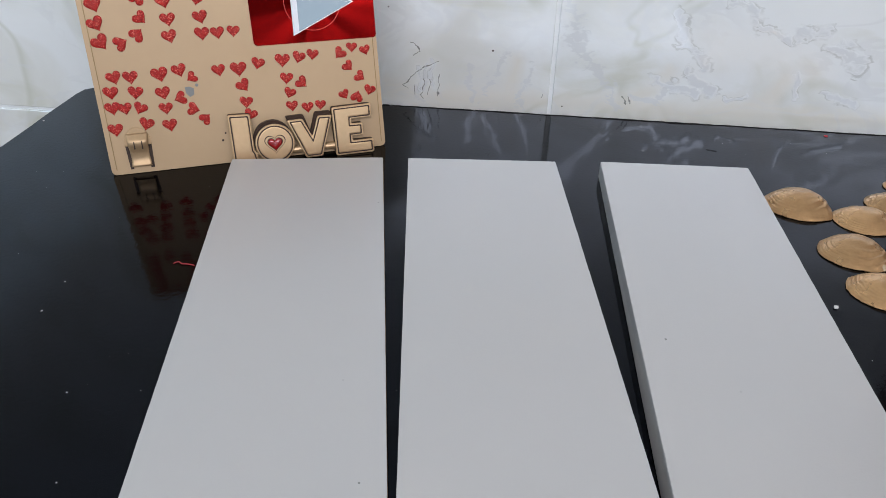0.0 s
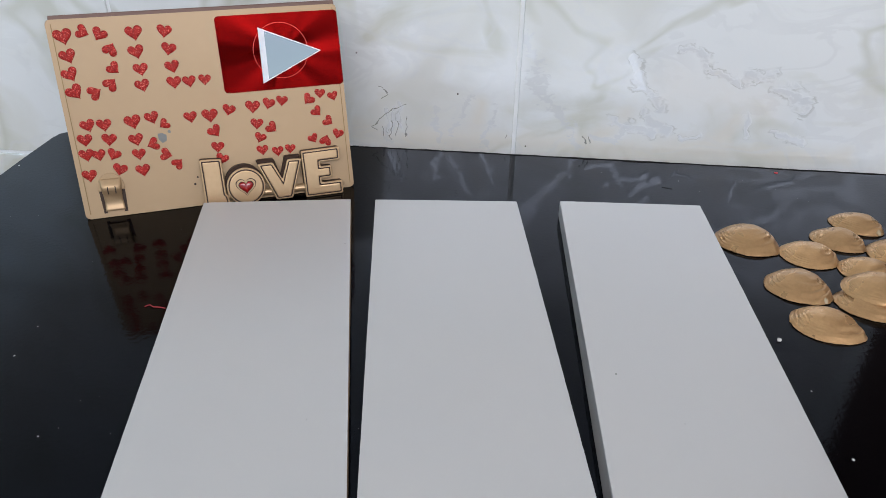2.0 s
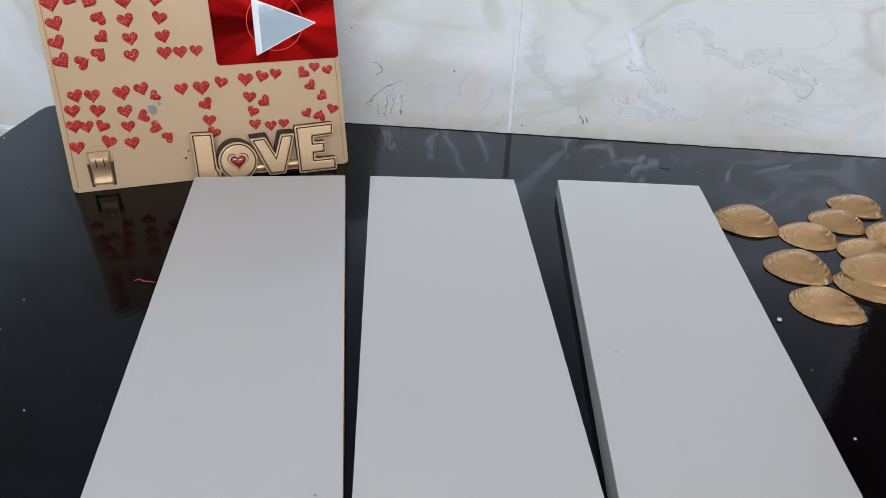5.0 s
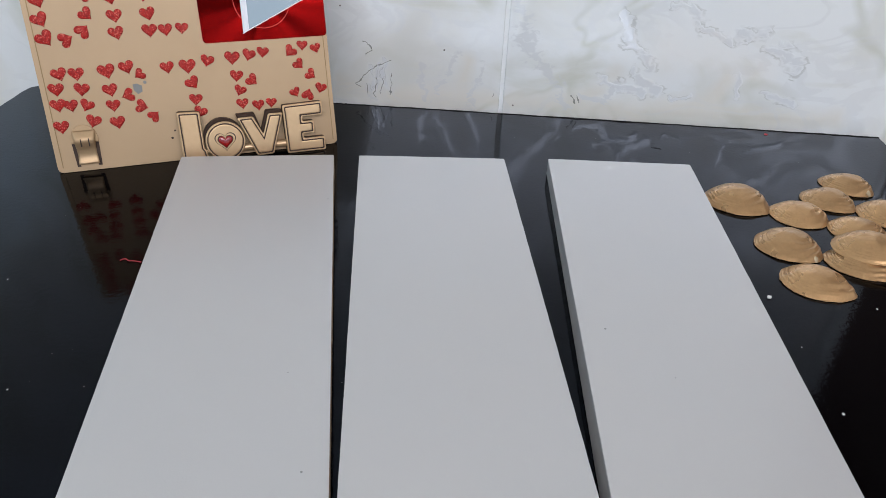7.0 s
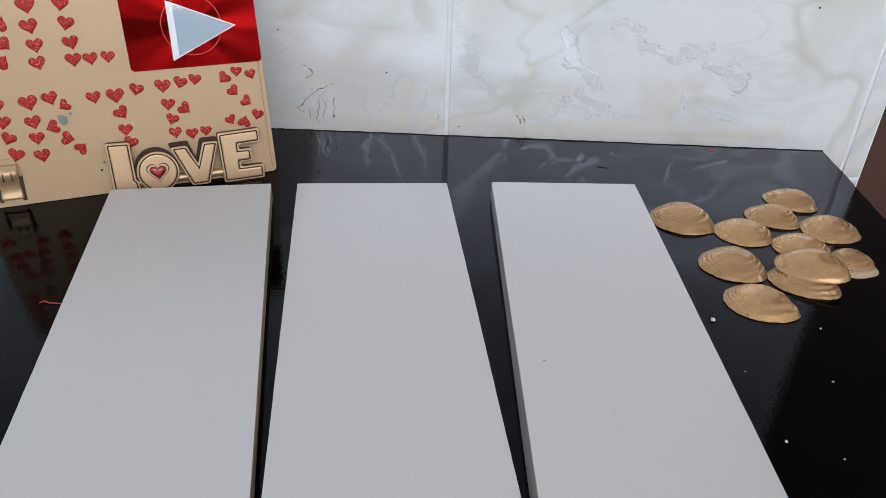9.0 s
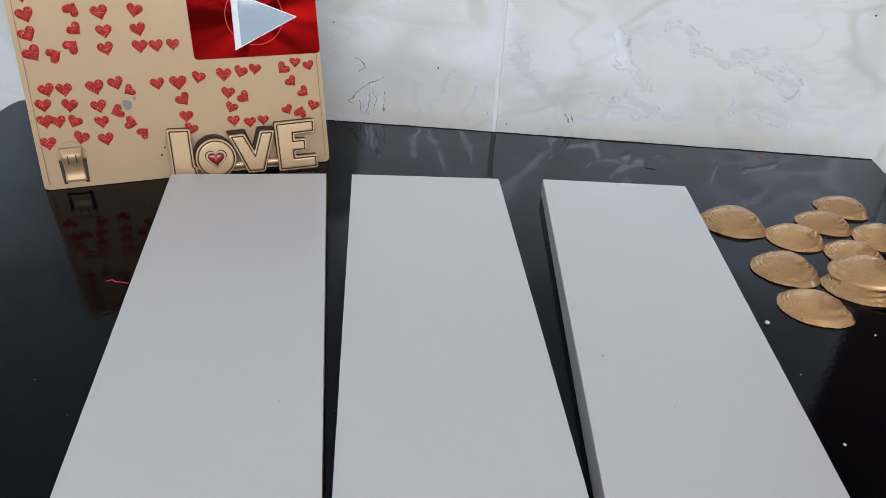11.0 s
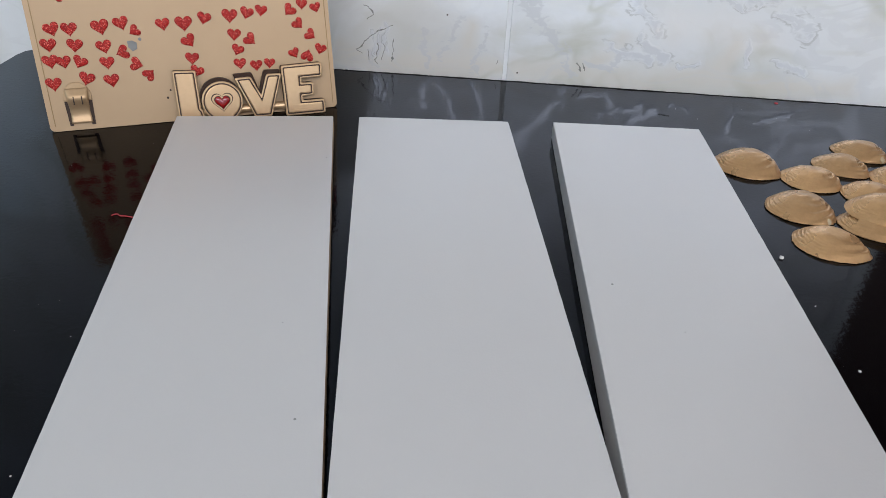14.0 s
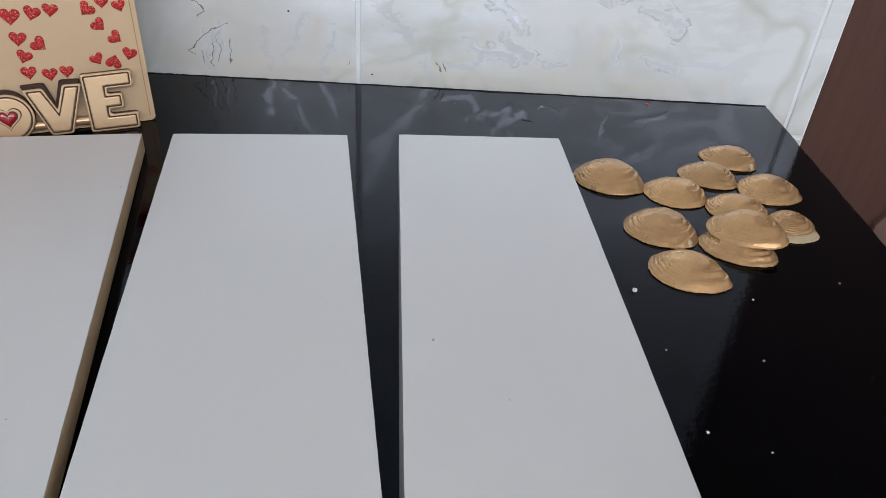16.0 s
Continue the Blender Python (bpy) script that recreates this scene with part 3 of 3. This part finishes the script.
part("scuff", prism(circle(0.0955, 0.0836, 0.0017, 10), 0.0, 0.0004), M_GREY, panel, "grey patch of chipped paint")
for x, y, r in ((0.1127, 0.0245, 0.0012), (0.1164, 0.0319, 0.0010)):
    part("speck", prism(circle(x, y, r, 10), 0.0, 0.0004), M_GROOVE, panel, "tiny dark brown speck")

# ---- cast metal word in front of the panel ----
sign = empty("love_sign", PANEL @ pose(0, 0.0, 0.0002), "cast gold-coloured metal word sign with a red heart", "sign")


def inset(pts, d):
    """The outline moved inwards by d (corners mitred); pts run anticlockwise."""
    out, n = [], len(pts)
    for i in range(n):
        p, q, r = Vector(pts[i - 1]), Vector(pts[i]), Vector(pts[(i + 1) % n])
        n0 = Vector((-(q - p).y, (q - p).x)).normalized()
        n1 = Vector((-(r - q).y, (r - q).x)).normalized()
        out.append(tuple(q + (n0 + n1) * (d / max(0.35, 1 + n0.dot(n1)))))
    return out


def outline_ring(outer, inner, z0, z1):
    """A flat band between two outlines with as many points, its top at z1."""
    bm = bmesh.new()
    loops = [[bm.verts.new((x, y, z)) for x, y in pts] for pts, z in ((outer, z0), (outer, z1), (inner, z1), (inner, z0))]
    n = len(outer)
    for l0, l1 in zip(loops, loops[1:]):
        for i in range(n):
            bm.faces.new((l0[i], l0[(i + 1) % n], l1[(i + 1) % n], l1[i]))
    return bm


def rounded(pts, r, n=3):
    """The outline with its corners rounded."""
    out, count = [], len(pts)
    for i in range(count):
        p, q, w = Vector(pts[i - 1]), Vector(pts[i]), Vector(pts[(i + 1) % count])
        a = q + (p - q).normalized() * min(r, (p - q).length * 0.4)
        c = q + (w - q).normalized() * min(r, (w - q).length * 0.4)
        for k in range(n + 1):
            t = k / n
            out.append(tuple(a * (1 - t) ** 2 + q * 2 * t * (1 - t) + c * t * t))
    return out


def stack(layers):
    """Outlines with as many points, one above the other, closed below and above."""
    bm = bmesh.new()
    loops = [[bm.verts.new((x, y, z)) for x, y in pts] for pts, z in layers]
    n = len(loops[0])
    for l0, l1 in zip(loops, loops[1:]):
        for i in range(n):
            bm.faces.new((l0[i], l0[(i + 1) % n], l1[(i + 1) % n], l1[i]))
    caps = [bm.faces.new(loops[0][::-1]), bm.faces.new(loops[-1])]
    bm.normal_update()
    bmesh.ops.triangulate(bm, faces=caps)
    return bm


def letter(name, corners, z1=0.0118):
    """A cast letter: rounded rim, a flat dark band in place of the recessed groove, a pillowed middle."""
    def at(d):
        pts = inset(corners, d)
        return rounded(pts, max(0.0024 - d * 0.4, 0.0008)) if len(corners) < 20 else pts
    bm = stack(((at(0), 0.0004), (at(0), z1 - 0.0012), (at(0.0003), z1 - 0.0004), (at(0.0010), z1)))
    bm.normal_update()
    # letter sides get near-black bronze, their shade put into the colour
    for f in bm.faces:
        if abs(f.normal.z) < 0.2:
            f.material_index = 1
    ob = part(name, bm, [M_CAST, M_BRONZE], sign)
    part("outline", outline_ring(at(0.0018), at(0.0033), z1 - 0.001, z1 + 0.00010), M_GROOVE, ob, "dark outline in the letter")
    part("pillow", stack(((at(0.0031), z1 - 0.001), (at(0.0031), z1 + 0.0002), (at(0.0034), z1 + 0.0006), (at(0.0041), z1 + 0.0008))), M_CAST, ob)
    return ob


letter("letter_l", [(0.1205, -0.001), (0.1465, -0.001), (0.1455, 0.0095), (0.1435, 0.0120), (0.1435, 0.0505), (0.1205, 0.0515)])
letter("letter_v", [(0.1965, -0.002), (0.2145, -0.002), (0.2290, 0.0415), (0.2130, 0.0420), (0.2055, 0.0205), (0.1968, 0.0405), (0.1800, 0.0400)])
letter("letter_e", [(0.2290, -0.0035), (0.2715, -0.0035), (0.2718, 0.0115), (0.2485, 0.0115), (0.2486, 0.0160), (0.2610, 0.0162), (0.2612, 0.0300), (0.2488, 0.0300),
                    (0.2490, 0.0345), (0.2715, 0.0350), (0.2718, 0.0500), (0.2285, 0.0490)])
letter("letter_o", circle(0.1655, 0.0172, 0.0208, 40))
# added dark copies, shifted up, stand in for the letters' dark upper sides
part("back_ring", prism(circle(0.1640, 0.0208, 0.0206, 40), 0.0002, 0.0085, 0.0008, 2), M_BRONZE, sign, "dark copy standing in for the letter's thick upper side")
part("back_v", prism(rounded([(0.1975, 0.003), (0.2135, 0.003), (0.2280, 0.0452), (0.2110, 0.0455), (0.2045, 0.0252), (0.1985, 0.0442), (0.1790, 0.0437)], 0.002), 0.0002, 0.0085, 0.0008, 2), M_BRONZE, sign, "dark copy standing in for the letter's thick upper side")


def heart_outline(w):
    k = w / 32
    return [(0.1655 + k * 16 * math.sin(a) ** 3, 0.0165 + k * (13 * math.cos(a) - 5 * math.cos(2 * a) - 2 * math.cos(3 * a) - math.cos(4 * a) + 2))
            for a in [math.tau * i / 36 for i in range(36)]]


heart = part("heart", prism(heart_outline(0.0222), 0.0100, 0.0128), M_GROOVE, sign, "dark outlined heart")
part("heart_rim", prism(heart_outline(0.0202), 0.0100, 0.0135), M_CAST, heart)
part("heart_groove", prism(heart_outline(0.0164), 0.0110, 0.0137), M_GROOVE, heart)
bm = bmesh.new()
rings = [[bm.verts.new((0.1655 + (x - 0.1655) * k, 0.0165 + (y - 0.0165) * k, z)) for x, y in heart_outline(0.0148)] for k, z in ((1.0, 0.0135), (0.97, 0.0142), (0.8, 0.0149), (0.4, 0.0153))]
for r0, r1 in zip(rings, rings[1:]):
    for i in range(36):
        bm.faces.new((r0[i], r0[(i + 1) % 36], r1[(i + 1) % 36], r1[i]))
bm.faces.new(rings[-1])
part("enamel", bm, M_ENAMEL, heart, "glossy red enamel heart", smooth=True)
bm = bmesh.new()
bmesh.ops.create_cone(bm, cap_ends=True, segments=20, radius1=0.0042, radius2=0.0042, depth=0.104, matrix=pose(0.189, 0.0075, 0.0046, 0, 90, 0))
part("rod", bm, M_CAST, sign, smooth=False)


# ---- gold painted shells ----
def valve(length, width, height, seed):
    """One half of a bivalve: smooth dome, stepped growth bands towards the rim, wrinkles at one end; the outline is a rounded triangle."""
    r = random.Random(seed)
    bm = bmesh.new()
    n, rings = 72, 56
    beak = Vector((length * r.uniform(0.02, 0.14), width * 0.27, 0))
    phase, tip = r.uniform(0, 6), r.uniform(0.06, 0.16)
    bands, start = r.uniform(5.5, 8.5), r.uniform(0.58, 0.70)
    side = r.uniform(3.3, 3.9)                       # the end where the bands stand apart
    a_of, out = [math.tau * i / n for i in range(n)], []
    for a in a_of:
        k = 1 + 0.014 * math.sin(3 * a + phase) + 0.007 * math.sin(7 * a + 2 * phase) + r.uniform(-0.010, 0.010) * (1.8 if math.sin(a) < -0.3 else 1.0)
        x = math.cos(a) * length / 2 * k * (1 + tip * 0.4 * max(0, math.cos(a + 0.5)) ** 4)
        y = math.sin(a) * width / 2 * k * (1 - tip * math.cos(a))
        out.append(Vector((x, y, 0)))
    lift0 = height * 0.18 * math.exp(-(beak.length / (length * 0.30)) ** 2)
    top = bm.verts.new((beak.x, beak.y, height * 0.88 + lift0))
    grid = []
    for j in range(1, rings + 1):
        s = j / rings
        ring = []
        for a, o in zip(a_of, out):
            p = beak.lerp(o, s)
            fold = noise.noise(Vector((p.x * 45, p.y * 45, seed * 1.3)))
            dome = height * (1 - s ** 2.5) ** 0.72
            lift = height * 0.30 * math.exp(-(p.length / (length * 0.30)) ** 2) * (1 - s ** 4)
            w = bands * (s - start) / (1 - start) + 0.8 * fold + 0.25 * math.sin(2 * a + phase)
            apart = 0.10 + 1.1 * max(0.0, math.cos(a - side)) ** 2
            saw = (w % 1.0) if w > 0 else 0.0
            band = -0.0013 * apart * saw ** 2 * min(1.0, (s - start) * 6) * (1 - s ** 14)
            tilt = math.cos(a - side - 2.5)
            wrinkle = 0.0017 * max(0.0, tilt) ** 2 * math.sin(bands * 4.2 * s + 5 * fold + 2 * a) * max(0.0, s - 0.28) * (1 - s ** 10)
            p.z = dome * 0.86 + lift * 0.6 + band + wrinkle + 0.0006 * noise.noise(Vector((p.x * 120, p.y * 120, seed * 3.7)))
            if j == rings:
                p.z = 0.0006 + 0.0007 * abs(math.sin(a * 17 + phase))
            ring.append(bm.verts.new(p))
        grid.append(ring)
    for i in range(n):
        bm.faces.new((top, grid[0][i], grid[0][(i + 1) % n]))
        for g0, g1 in zip(grid, grid[1:]):
            bm.faces.new((g0[i], g1[i], g1[(i + 1) % n], g0[(i + 1) % n]))
    low = [bm.verts.new((v.co.x * 0.96, v.co.y * 0.96, 0.0)) for v in grid[-1]]
    for i in range(n):
        bm.faces.new((grid[-1][i], low[i], low[(i + 1) % n], grid[-1][(i + 1) % n]))
    bm.faces.new(low[::-1])
    return bm


def shell(x, y, turn, length, width, height, seed, z=0.0, tilt=(0, 0), mat=M_SHELL, label="gold painted mussel shell lying face down on the table"):
    return tagged(part("seashell", valve(length, width, height, seed), mat, None, label, pose(x + 0.0008, y + 0.004, z, tilt[0], tilt[1], turn), True), category="seashell", group="gold shells on the table")


def chipped(ob, length, width):
    """Worn pale shell where the paint broke away at the hinge end."""
    r = random.Random(int(length * 1e5))
    bm = bmesh.new()
    bmesh.ops.create_icosphere(bm, subdivisions=2, radius=1)
    for v in bm.verts:
        k = r.uniform(0.75, 1.15)
        v.co = Vector((v.co.x * 0.0050 * k, v.co.y * 0.0028 * k, max(v.co.z, -0.6) * 0.0022 * k))
    part("chip", bm, M_PEARL, ob, "bare whitish chip in the gold paint", pose(length * 0.40, -width * 0.16, 0.0032, 0, 25, -50))


shell(0.385, -0.0560, -32, 0.064, 0.054, 0.0150, 1)
shell(0.4370, -0.0820, -24, 0.056, 0.047, 0.0115, 2)
chipped(shell(0.4030, -0.1390, -35, 0.060, 0.052, 0.0135, 3), 0.060, 0.052)
shell(0.4030, -0.1980, -31, 0.061, 0.047, 0.0122, 4)
shell(0.4805, -0.0515, -36, 0.054, 0.042, 0.0115, 5)
chipped(shell(0.5160, -0.0175, -36, 0.055, 0.040, 0.012, 6), 0.055, 0.040)
shell(0.5270, -0.0785, -18, 0.056, 0.048, 0.012, 7)
shell(0.4820, -0.1120, -37, 0.056, 0.044, 0.012, 8)
shell(0.4560, -0.1670, -34, 0.061, 0.046, 0.012, 9, label="gold painted mussel shell under another shell")
shell(0.4650, -0.1580, -39, 0.062, 0.044, 0.013, 10, 0.0105, (6, -4), label="gold painted mussel shell resting on another shell")
shell(0.5150, -0.1455, -7, 0.041, 0.031, 0.008, 11, mat=M_PEARL, label="small half-bare whitish shell under a gold one")
shell(0.5135, -0.1400, -7, 0.038, 0.031, 0.007, 12, 0.0060, (6, 0), label="small gold painted shell resting on a whitish one")


# ---- crumbs, thread and marks on the table ----
def crumb(x, y, size, seed, z=0.0):
    r = random.Random(seed)
    bm = bmesh.new()
    bmesh.ops.create_icosphere(bm, subdivisions=1, radius=size / 2)
    for v in bm.verts:
        v.co *= r.uniform(0.6, 1.15)
        v.co.z = max(v.co.z * 0.6 + size * 0.22, 0)
    tagged(part("crumb", bm, M_CRUMB, None, "tiny white crumb lying on the black tabletop", pose(x, y, z, 0, 0, r.uniform(0, 360))), category="crumb", group="crumbs on the table")


for i, (x, y, s) in enumerate(((0.3555, -0.2135, 0.0050), (0.355, -0.344, 0.0026), (0.440, -0.226, 0.0020), (0.417, -0.288, 0.0018), (0.517, -0.209, 0.0018),
                               (0.386, -0.360, 0.0014), (0.356, -0.275, 0.0012), (-0.268, -0.206, 0.0014), (-0.268, -0.245, 0.0017), (-0.208, -0.331, 0.0016),
                               (-0.180, -0.4045, 0.0013), (-0.165, -0.443, 0.0015), (-0.144, -0.439, 0.0014), (-0.443, 0.112, 0.0030))):
    crumb(x, y, s, i)

for i, (x, s) in enumerate(((-0.047, 0.0036), (-0.036, 0.0048), (-0.030, 0.0030), (0.070, 0.0022), (0.215, 0.0024), (0.36, 0.0020))):
    crumb(x, 0.1198 + (0.624 - x) * 0.0996, s, 40 + i)

# fine dust on the tabletop and pale chips along its side edge
bm = bmesh.new()
r = random.Random(21)
specks = [(r.uniform(-0.42, 0.52), r.uniform(-0.6, 0.12), r.uniform(0.00015, 0.0004)) for _ in range(150)]
for k in range(38):
    f = r.random()
    specks.append((0.624 - 0.134 * f - 0.0012 + r.uniform(-0.0006, 0.0004), 0.121 - 1.021 * f, r.uniform(0.00012, 0.0004)))
for x, y, q in specks:
    vs = [bm.verts.new((x + q * math.cos(a), y + q * math.sin(a), 0.0)) for a in (0.3, 2.4, 4.5)] + [bm.verts.new((x, y, q * 0.8))]
    for f in ((0, 1, 3), (1, 2, 3), (2, 0, 3)):
        bm.faces.new([vs[i] for i in f])
tagged(part("dust", bm, M_CRUMB, None, "fine pale dust scattered on the black tabletop"), category="dust", kind="stuff")


def strand(name, pts, r, mat, label, category):
    cu = bpy.data.curves.new(name, "CURVE")
    cu.dimensions, cu.bevel_depth, cu.bevel_resolution = "3D", r, 2
    sp = cu.splines.new("NURBS")
    sp.points.add(len(pts) - 1)
    for p, q in zip(sp.points, pts):
        p.co = (*q, 1)
    sp.use_endpoint_u, sp.order_u = True, 3
    cu.materials.append(mat)
    return tagged(new(name, cu), label, category)


strand("red_thread", [(-0.1885, -0.1765, 0.0006), (-0.185, -0.1725, 0.0006), (-0.181, -0.178, 0.0012), (-0.176, -0.1765, 0.0006), (-0.170, -0.1785, 0.0006)], 0.00042, M_THREAD,
       "short bit of curled red thread on the table", "thread")
tagged(part("red_dot", prism(circle(0.4835, 0.1205, 0.0022, 12), 0.0, 0.0006), M_THREAD, None, "small red speck near the table edge"), category="speck")
strand("dark_hair", [(0.331, 0.0765, 0.0004), (0.336, 0.0740, 0.0004), (0.342, 0.0720, 0.0004)], 0.0003, M_DULL_BLACK, "short dark fibre on the tabletop", "fibre")

# dark flecks stuck to the wall
for x, z, q in ((0.530, 0.070, 0.0011), (0.402, 0.117, 0.0009), (0.620, 0.004, 0.0010), (1.023, 0.165, 0.0012)):
    tagged(part("fleck", prism(circle(0, 0, q, 8), 0.0, 0.0005), M_GROOVE, None, "tiny dark fleck stuck to the wall tile", WALL @ pose(x, 0.0199, z, 90, 0, 0)), category="fleck", group="flecks on the wall")

# ---- wall tiles ----
JU = (-1.44, -0.93, -0.42, 0.0885, 0.6045, 1.111, 1.138)
JZ = (-0.75, -0.71, -0.378, -0.046, 0.286, 0.618, 0.95, 1.282, 1.614, 1.946, 2.25)
for i in range(len(JU) - 1):
    for j in range(len(JZ) - 1):
        w, h = JU[i + 1] - JU[i] - 0.005, JZ[j + 1] - JZ[j] - 0.005
        if h < 0.02:
            continue
        bm = box(bmesh.new(), 0, w, 0.0, 0.0024, 0, h)
        bmesh.ops.bevel(bm, geom=[e for e in bm.edges if e.verts[0].co.y < 1e-4 and e.verts[1].co.y < 1e-4], offset=0.0010, segments=2, affect="EDGES", profile=0.5)
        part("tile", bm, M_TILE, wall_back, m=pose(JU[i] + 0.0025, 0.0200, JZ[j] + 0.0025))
